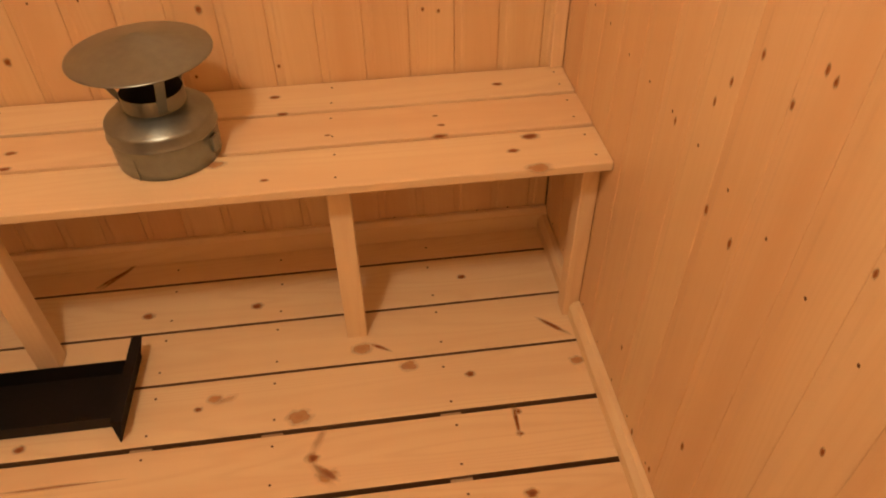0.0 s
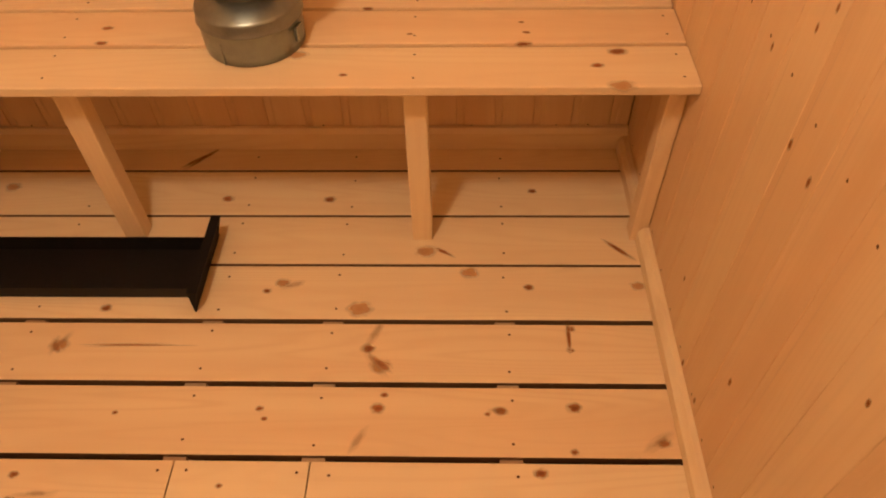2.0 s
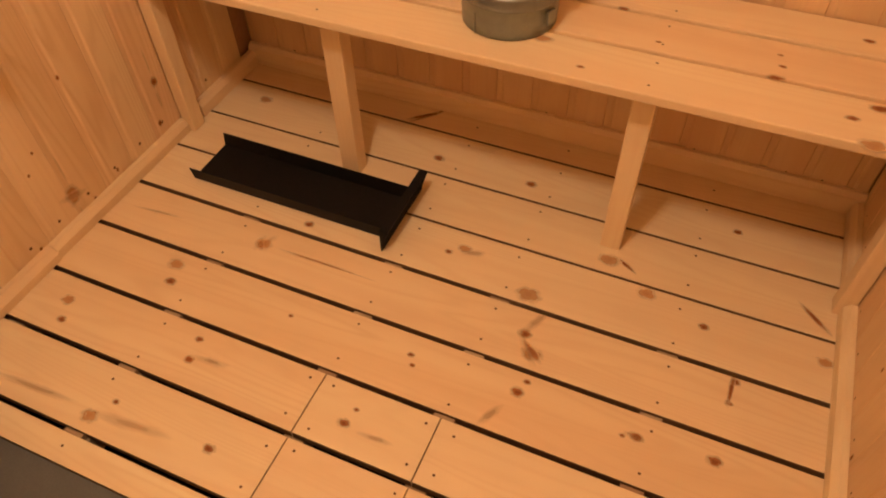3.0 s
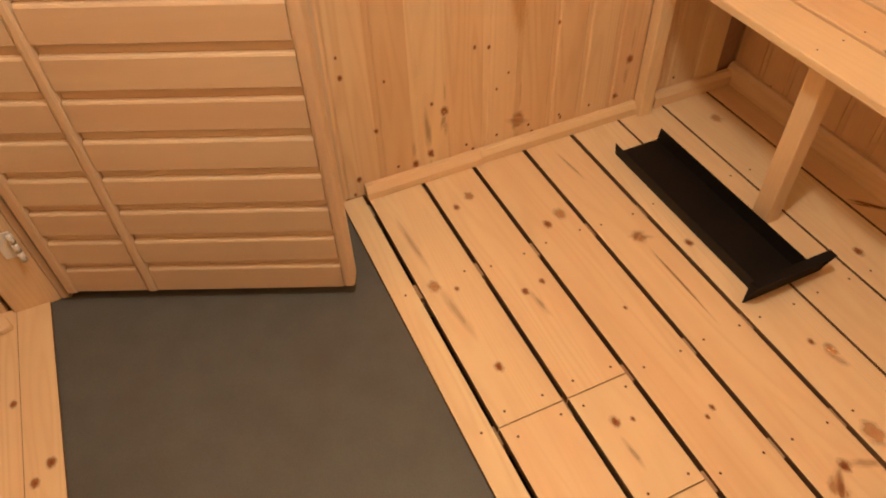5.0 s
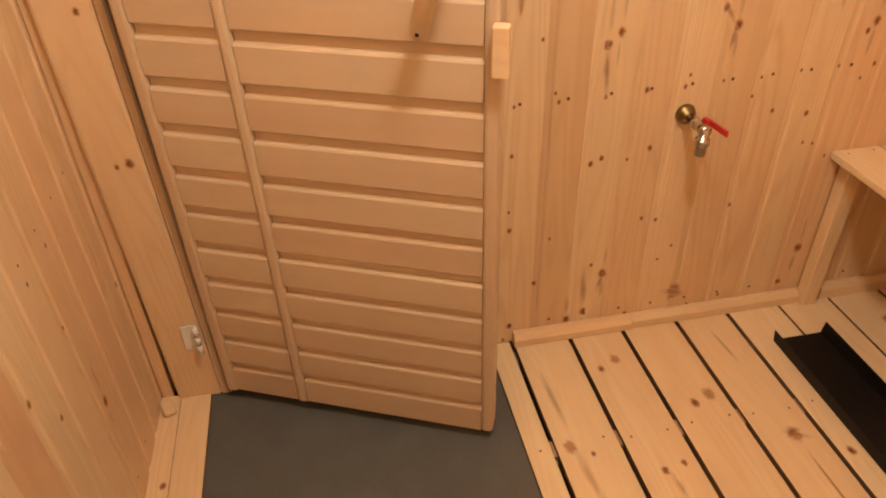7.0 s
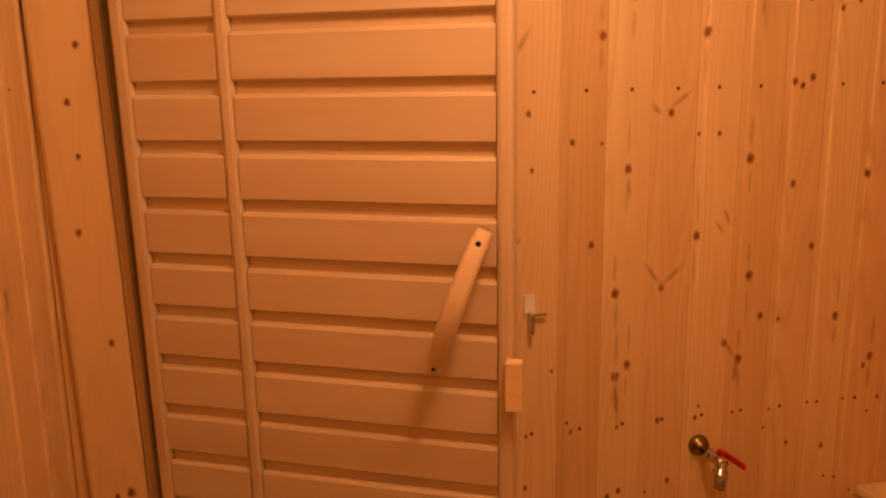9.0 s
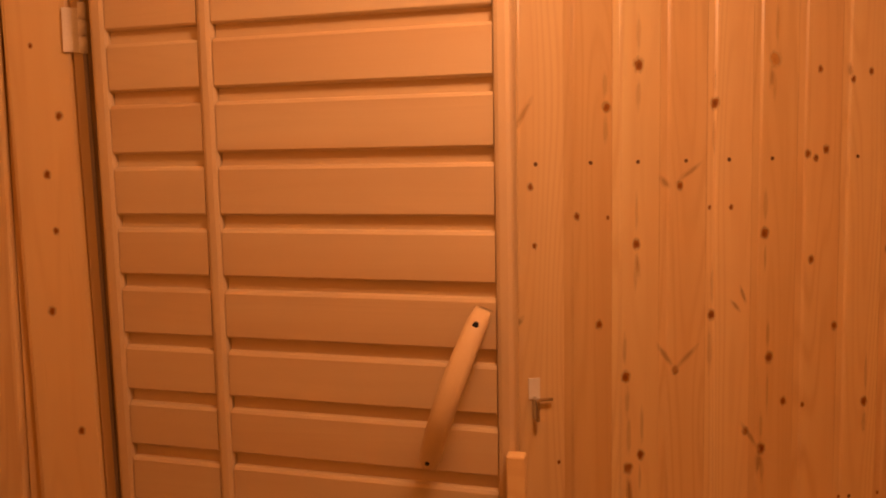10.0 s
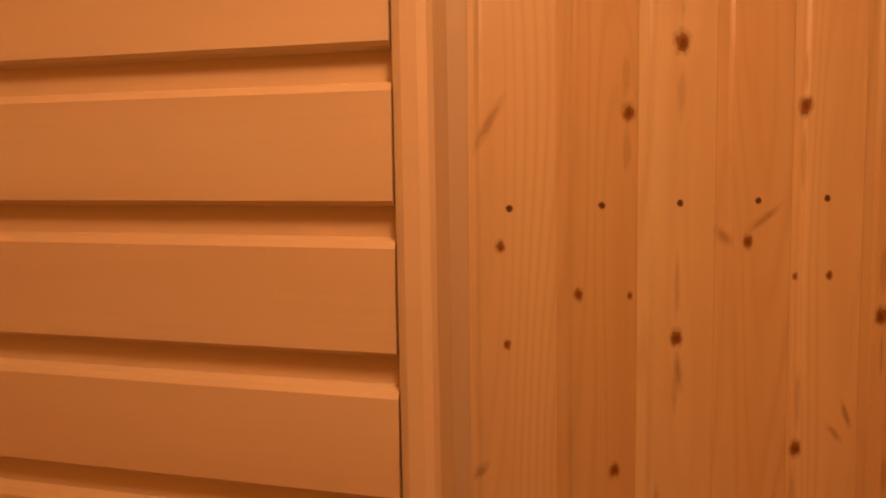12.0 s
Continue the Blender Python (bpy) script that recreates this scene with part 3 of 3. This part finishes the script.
part("seam", bm, ZINC, cap, "folded sheet seam", m=Matrix.Rotation(radians(-25), 4, "Z"))
bm = bmesh.new()
box(bm, 0.094, 0.104, -0.012, 0.012, 0.02, 0.05, 0.002)
part("clip", bm, ZINC, cap, m=Matrix.Rotation(radians(-18), 4, "Z"))

# tap
tap = thing("water_tap", "chromed ball-valve tap with a red lever on the wall", "tap", pose(0.0, -0.819, 0.628))
SPIN = Matrix.Rotation(radians(90), 4, "Y")
bm = bmesh.new()
closed_lathe(bm, [(0.024, 0.0), (0.024, 0.003), (0.021, 0.012), (0.014, 0.016), (0.013, 0.022)], 28, SPIN)
part("wall_flange", bm, BRASS, tap, "aged brass wall flange", smooth=True)
bm = bmesh.new()
closed_lathe(bm, [(0.010, 0.02), (0.010, 0.045), (0.0135, 0.046), (0.0135, 0.060), (0.0115, 0.062), (0.0115, 0.085), (0.014, 0.087), (0.014, 0.098), (0.010, 0.102)], 24, SPIN)
part("valve_body", bm, CHROME, tap, smooth=True)
bm = bmesh.new()
closed_lathe(bm, [(0.011, 0.0), (0.011, -0.022), (0.0165, -0.023), (0.0165, -0.036), (0.0125, -0.038), (0.0125, -0.062), (0.010, -0.062)], 24, Matrix.Translation((0.092, 0, 0.004)))
part("spout", bm, CHROME, tap, smooth=True)
bm = bmesh.new()
box(bm, 0.050, 0.070, 0.010, 0.022, -0.006, 0.012, 0.003)
box(bm, 0.060, 0.128, 0.020, 0.026, -0.005, 0.010, 0.0025)
part("lever", bm, RED, tap, "red lever", m=Matrix.Rotation(radians(6), 4, "Z"))

# catch plate on the wall beside the door
catch = thing("door_catch", "small white metal door catch screwed to the wall", "door catch", pose(0.0, -1.219, 0.984))
bm = bmesh.new()
box(bm, 0.0, 0.0028, -0.011, 0.012, -0.024, 0.018, 0.001)
part("plate", bm, WHITE, catch)
bm = bmesh.new()
box(bm, 0.002, 0.028, -0.004, 0.004, -0.062, -0.018, 0.003)
part("hook", bm, CHROME, catch, "chromed roller hook")
bm = bmesh.new()
box(bm, 0.010, 0.016, 0.004, 0.034, -0.026, -0.020, 0.0015)
part("pin", bm, CHROME, catch)

# hinges
UNHINGE = HINGE.inverted()
for z in (0.198, 1.635):
    at = UNHINGE @ pose(0.0400, -1.998, z)
    bm = bmesh.new()
    box(bm, -0.0135, -0.0105, -0.026, 0.010, -0.036, 0.036, 0.001)
    leaf = part("hinge", bm, WHITE, door, "white metal hinge", m=at)
    for z0, z1 in ((-0.040, -0.014), (-0.012, 0.012), (0.014, 0.040)):
        bm = bmesh.new()
        closed_lathe(bm, [(0.0065, z0), (0.0065, z1)], 16, Matrix.Translation((0.004, 0.010, 0)))
        part("knuckle", bm, WHITE, leaf, smooth=True)
# offcut in the floor corner
bm = bmesh.new()
box(bm, -0.02, 0.02, -0.014, 0.014, 0, 0.016, 0.004)
tagged(part("wood_offcut", bm, PINE, None, m=pose(0.062, -2.098, 0.0025, 0, 0, 20)), "small pine offcut lying in the floor corner", "wood offcut")


# ---- knots and nails: place on the surface in metres, half width in millimetres ----
FLOOR_KNOTS = [(1.139, -0.695, 13), (0.29, -0.78, 12), (0.447, -0.648, 12), (0.373, -1.17, 11), (0.127, -0.96, 10), (0.309, -0.828, 9), (1.109, -0.652, 9), (1.14, -0.792, 9), (1.528, -0.787, 9), (0.636, -1.135, 8), (0.849, -0.987, 8), (1.383, -0.795, 8), (1.691, -0.861, 8), (1.453, -0.922, 8), (0.152, -1.008, 7), (0.478, -0.985, 7), (0.468, -0.934, 6), (0.402, -1.124, 5), (1.534, -0.654, 5), (1.52, -0.88, 5), (1.151, -0.762, 5), (0.905, -0.794, 5), (0.918, -0.816, 4), (0.859, -0.952, 4), (1.357, -0.802, 4), (0.618, -0.805, 4)]
FLOOR_KNOTS_BACK = [(1.082, -0.55, 16), (1.223, -0.381, 14), (1.323, -0.445, 13), (0.144, -0.165, 12), (0.9, -0.477, 10), (1.702, -0.483, 10), (0.715, -0.208, 9), (0.974, -0.21, 9), (0.516, -0.55, 8), (1.457, -0.488, 7), (1.484, -0.18, 7), (0.867, -0.501, 6), (1.539, -0.6, 6)]
BENCH_KNOTS = [(1.597, -0.396, 12), (0.986, -0.295, 10), (1.604, -0.288, 9), (1.425, -0.261, 8), (1.578, -0.072, 6), (1.09, -0.056, 6), (1.109, -0.129, 6), (1.559, -0.333, 6), (0.585, -0.197, 6), (0.589, -0.251, 6), (1.433, -0.22, 4), (1.083, -0.36, 4), (1.425, -0.183, 3), (1.202, -0.224, 3)]
WEST_KNOTS = [(-1.006, 1.601, 9), (-0.715, 1.616, 10), (-1.071, 1.52, 7), (-0.845, 1.529, 8), (-0.918, 1.368, 6), (-0.732, 1.27, 8), (-1.009, 1.255, 7), (-1.131, 1.311, 5), (-1.068, 1.308, 3), (-0.848, 1.108, 7), (-1.086, 1.099, 6), (-1.03, 0.992, 8), (-0.925, 1.0, 6), (-0.718, 1.014, 8), (-0.569, 1.073, 6), (-0.626, 1.213, 6), (-0.444, 1.23, 8), (-0.807, 1.324, 4), (-0.854, 1.324, 3), (-0.597, 1.438, 6), (-0.638, 1.429, 6), (-0.62, 1.42, 5), (-0.614, 1.599, 5), (-0.538, 1.58, 5), (-0.497, 1.596, 5), (-0.684, 0.921, 6), (-0.639, 0.911, 4), (-0.494, 0.908, 7), (-0.733, 0.824, 8), (-0.998, 0.832, 7), (-1.025, 0.806, 8), (-0.394, 0.805, 7), (-0.409, 0.783, 5)]
WEST_KNOTS_MID = [(-0.454, 1.67, 5), (-1.224, 1.369, 5), (-1.216, 1.257, 4), (-1.169, 0.831, 3), (-0.769, 0.864, 6)]
WEST_KNOTS_LOW = [(-0.921, 0.696, 5), (-0.823, 0.721, 3), (-0.83, 0.694, 4), (-0.892, 0.549, 5), (-0.945, 0.526, 3), (-1.009, 0.537, 5), (-1.035, 0.525, 5), (-1.017, 0.689, 4), (-1.133, 0.71, 3), (-1.124, 0.689, 4), (-0.646, 0.358, 4), (-0.883, 0.352, 4), (-0.844, 0.342, 4), (-1.154, 0.192, 5), (-1.225, 0.366, 5), (-1.228, 0.419, 3), (-1.226, 0.569, 4), (-1.225, 0.688, 3), (-1.121, 0.326, 3), (-1.002, 0.225, 4), (-0.968, 0.192, 9), (-1.011, 0.071, 8), (-0.786, 0.253, 3), (-0.819, 0.214, 3), (-0.752, 0.093, 16), (-1.055, 0.051, 8), (-0.404, 0.185, 9), (-0.434, 0.073, 6), (-0.596, 0.611, 4), (-0.503, 0.594, 5), (-0.489, 0.515, 3), (-0.461, 0.509, 3), (-0.416, 0.47, 3), (-0.658, 0.653, 3), (-0.646, 0.698, 3), (-0.739, 0.699, 3), (-0.549, 0.705, 3), (-0.455, 0.706, 3), (-0.388, 0.67, 3), (-0.363, 0.703, 4), (-1.215, 0.056, 6), (-1.231, 0.009, 4), (-0.887, 0.041, 4), (-0.704, 0.039, 4), (-0.613, 0.057, 4)]
EAST_KNOTS = [(-0.802, 0.032, 5), (-0.811, 0.636, 4), (-0.737, 0.635, 4), (-0.87, 0.245, 4), (-0.717, 0.057, 4), (-0.807, 0.07, 4), (-0.756, 0.879, 3), (-0.868, 0.918, 3), (-0.597, 0.172, 3), (-1.086, 0.573, 3), (-0.682, 0.775, 3), (-0.708, 0.818, 3), (-0.835, 0.859, 3), (-0.591, 0.689, 3), (-1.034, 0.795, 3), (-0.886, 0.914, 3)]
NORTH_KNOTS = [(0.964, 0.662, 6), (0.558, 0.577, 6), (1.424, 0.632, 3), (1.458, 0.626, 3), (1.104, 0.525, 3), (0.925, 0.514, 3)]
SOUTH_KNOTS = [(0.298, 0.298, 7), (0.525, 0.537, 5), (0.652, 0.284, 5), (0.036, 0.386, 4), (0.462, 0.435, 4), (0.719, 0.518, 4), (0.518, 0.241, 4), (0.269, 0.652, 3), (0.379, 0.653, 3), (0.332, 0.521, 3)]
PLANK_KNOTS = [(0.459, -2.023, 8), (0.491, -2.054, 7), (0.287, -2.087, 6)]
CASING_KNOTS = [(-2.135, 1.297, 5), (-2.037, 1.496, 5), (-2.06, 1.4, 5), (-2.051, 1.306, 4), (-2.064, 1.172, 5), (-2.028, 0.965, 5), (-2.045, 0.66, 4), (-2.020, 0.665, 7), (-2.075, 1.609, 3)]

LIFT = 0.0007


flame_rng = random.Random(11)


def knots(rows, parent, at, stretch=1.35, flames=False):
    for u, v, mm in rows:
        r = mm / 1000 * 1.6
        mark("pale_knot" if mm > 9 else "knot", parent, at(u, v), r * stretch, r)
        if flames and mm > 6:
            for k in (-1, 1):
                half = flame_rng.uniform(0.03, 0.06)
                shift = Matrix.Translation((k * (half + r), flame_rng.uniform(-0.3, 0.3) * r, -0.0002))
                mark("flame", parent, at(u, v) @ shift, half, flame_rng.uniform(0.004, 0.008))


knots(FLOOR_KNOTS + FLOOR_KNOTS_BACK, floor, lambda u, v: axes((u, v, LIFT), X, UP))
knots(PLANK_KNOTS, floor, lambda u, v: axes((u, v, 0.001 + LIFT), X, UP))
knots(BENCH_KNOTS, bench, lambda u, v: axes((u, v, 0.48 + LIFT), X, UP), 1.7)
knots(WEST_KNOTS + WEST_KNOTS_MID + WEST_KNOTS_LOW, wall_west, lambda u, v: axes((LIFT, u, v), UP, X), flames=True)
knots(EAST_KNOTS, wall_east, lambda u, v: axes((WIDE - LIFT, u, v), UP, -X), 2.0)
knots(NORTH_KNOTS, wall_north, lambda u, v: axes((u, -LIFT, v), UP, -Y), flames=True)
knots(SOUTH_KNOTS, wall_south, lambda u, v: axes((u, -LONG + LIFT, v), UP, Y), 1.6, True)

rng = random.Random(5)


def jit(a):
    return rng.uniform(-a, a)


WEST_NAILS = (-1.214, -1.104, -1.006, -0.908, -0.812, -0.717, -0.620, -0.522, -0.424, -0.325, -0.226)
for z in (0.062, 0.697, 1.416):
    for k in range(17):
        mark("nail", wall_north, axes((0.05 + PITCH * k + jit(0.012), -LIFT, z + jit(0.006)), UP, -Y), 0.0036, 0.0032)
    for k in range(20):
        mark("nail", wall_east, axes((WIDE - LIFT, -0.082 - PITCH * k + jit(0.012), z + jit(0.006)), UP, -X), 0.0036, 0.0032)
    for k in range(11):
        mark("nail", wall_west, axes((LIFT, WEST_NAILS[k] + jit(0.003), z - 0.004 + 0.0016 * k), UP, X), 0.0055, 0.0052)
    for k in range(17):
        mark("nail", wall_south, axes((0.09 + PITCH * k + jit(0.012), -LONG + LIFT, z + jit(0.006)), UP, Y), 0.0036, 0.0032)
for k in range(9):
    a, b = edges[k], edges[k + 1]
    for xc in (0.37, 0.765, 1.03, 1.405):
        if k in (6, 7) and xc in (0.765, 1.03):
            spots = [xc - 0.03, xc + 0.028]
        else:
            spots = [xc + jit(0.006)]
        for x in spots:
            for f in ((0.5,) if k in (0, 8) else (0.2, 0.8)):
                mark("nail", floor, axes((x + jit(0.004), a + (b - a) * (f + jit(0.04)), LIFT), X, UP), 0.0038, 0.0036)
for y in (-0.035, -0.095, -0.160, -0.228, -0.297, -0.368):
    for x in (0.020, 0.512, 1.213, WIDE - 0.03):
        mark("nail", bench, axes((x + jit(0.004), y + jit(0.004), 0.48 + LIFT), X, UP), 0.0034, 0.0032)

# cracks and spike knots in the floor boards: two ends, half width in millimetres
FLOOR_STREAKS = [(0.499, -0.646, 0.734, -0.647, 1.8), (0.577, -0.097, 0.662, -0.004, 5), (0.568, -0.089, 0.646, -0.027, 5), (1.534, -0.58, 1.533, -0.658, 4), (1.64, -0.343, 1.707, -0.406, 5), (0.453, -0.667, 0.429, -0.637, 5), (1.161, -0.71, 1.116, -0.671, 6), (1.237, -0.366, 1.288, -0.398, 4)]
for x0, y0, x1, y1, mm in FLOOR_STREAKS:
    way = Vector((x1 - x0, y1 - y0, 0))
    mark("knot" if mm > 3 else "pale_knot", floor, axes(((x0 + x1) / 2, (y0 + y1) / 2, LIFT), way, UP), way.length * 0.62, mm / 1000 * 1.7)
knots([r for r in CASING_KNOTS if r[0] > -2.09], casing, lambda u, v: casing.matrix_basis.inverted() @ axes((0.024 + LIFT, u, v), UP, X))
# spiky branch marks on the panels beside the door
WEST_STREAKS = [(-0.961, 1.386, -0.939, 1.363, 5), (-0.925, 1.375, -0.874, 1.412, 3.5), (-0.963, 1.053, -0.93, 1.007, 4), (-0.924, 1.003, -0.877, 1.047, 4), (-0.777, 0.88, -0.742, 0.829, 3.5), (-1.025, 0.8, -1.016, 0.693, 4), (-1.008, 1.240, -1.003, 1.190, 3), (-0.738, 0.821, -0.74, 0.77, 4.5), (-0.968, 0.188, -0.979, 0.136, 4), (-1.02, 0.215, -1.017, 0.087, 5), (-1.251, 1.479, -1.221, 1.535, 4), (-1.254, 1.103, -1.24, 1.122, 4), (-0.786, 0.102, -0.718, 0.081, 6), (-0.783, 1.113, -0.806, 1.136, 3), (-0.548, 1.613, -0.544, 1.584, 4), (-0.721, 1.605, -0.724, 1.56, 4), (-0.771, 1.127, -0.785, 1.164, 3)]
for y0, z0, y1, z1, mm in WEST_STREAKS:
    way = Vector((0, y1 - y0, z1 - z0))
    mark("spike", wall_west, axes((LIFT, (y0 + y1) / 2, (z0 + z1) / 2), way, X), way.length * 0.66, mm / 1000 * 2.1)
# branch marks and grain flames in the floor boards
FLOOR_SPIKES = [(1.138, -0.579, 1.103, -0.652, 6), (1.1, -0.653, 1.149, -0.719, 6), (1.122, -0.834, 1.093, -0.885, 6), (0.463, -0.616, 0.432, -0.672, 5), (0.888, -0.994, 0.954, -0.992, 4), (1.653, -0.878, 1.711, -0.839, 7), (0.505, -0.969, 0.548, -0.969, 4), (0.95, -0.474, 0.9, -0.491, 6), (1.36, -0.794, 1.398, -0.798, 4), (0.384, -1.161, 0.537, -1.147, 7), (0.483, -0.975, 0.562, -0.969, 5), (0.079, -0.663, 0.204, -0.652, 3), (0.504, -0.65, 0.676, -0.644, 3), (0.129, -1.167, 0.312, -1.158, 5), (0.437, -0.626, 0.438, -0.663, 6)]
for x0, y0, x1, y1, mm in FLOOR_SPIKES:
    way = Vector((x1 - x0, y1 - y0, 0))
    mark("spike", floor, axes(((x0 + x1) / 2, (y0 + y1) / 2, LIFT + 0.0003), way, UP), way.length * 0.66, mm / 1000 * 2.0)
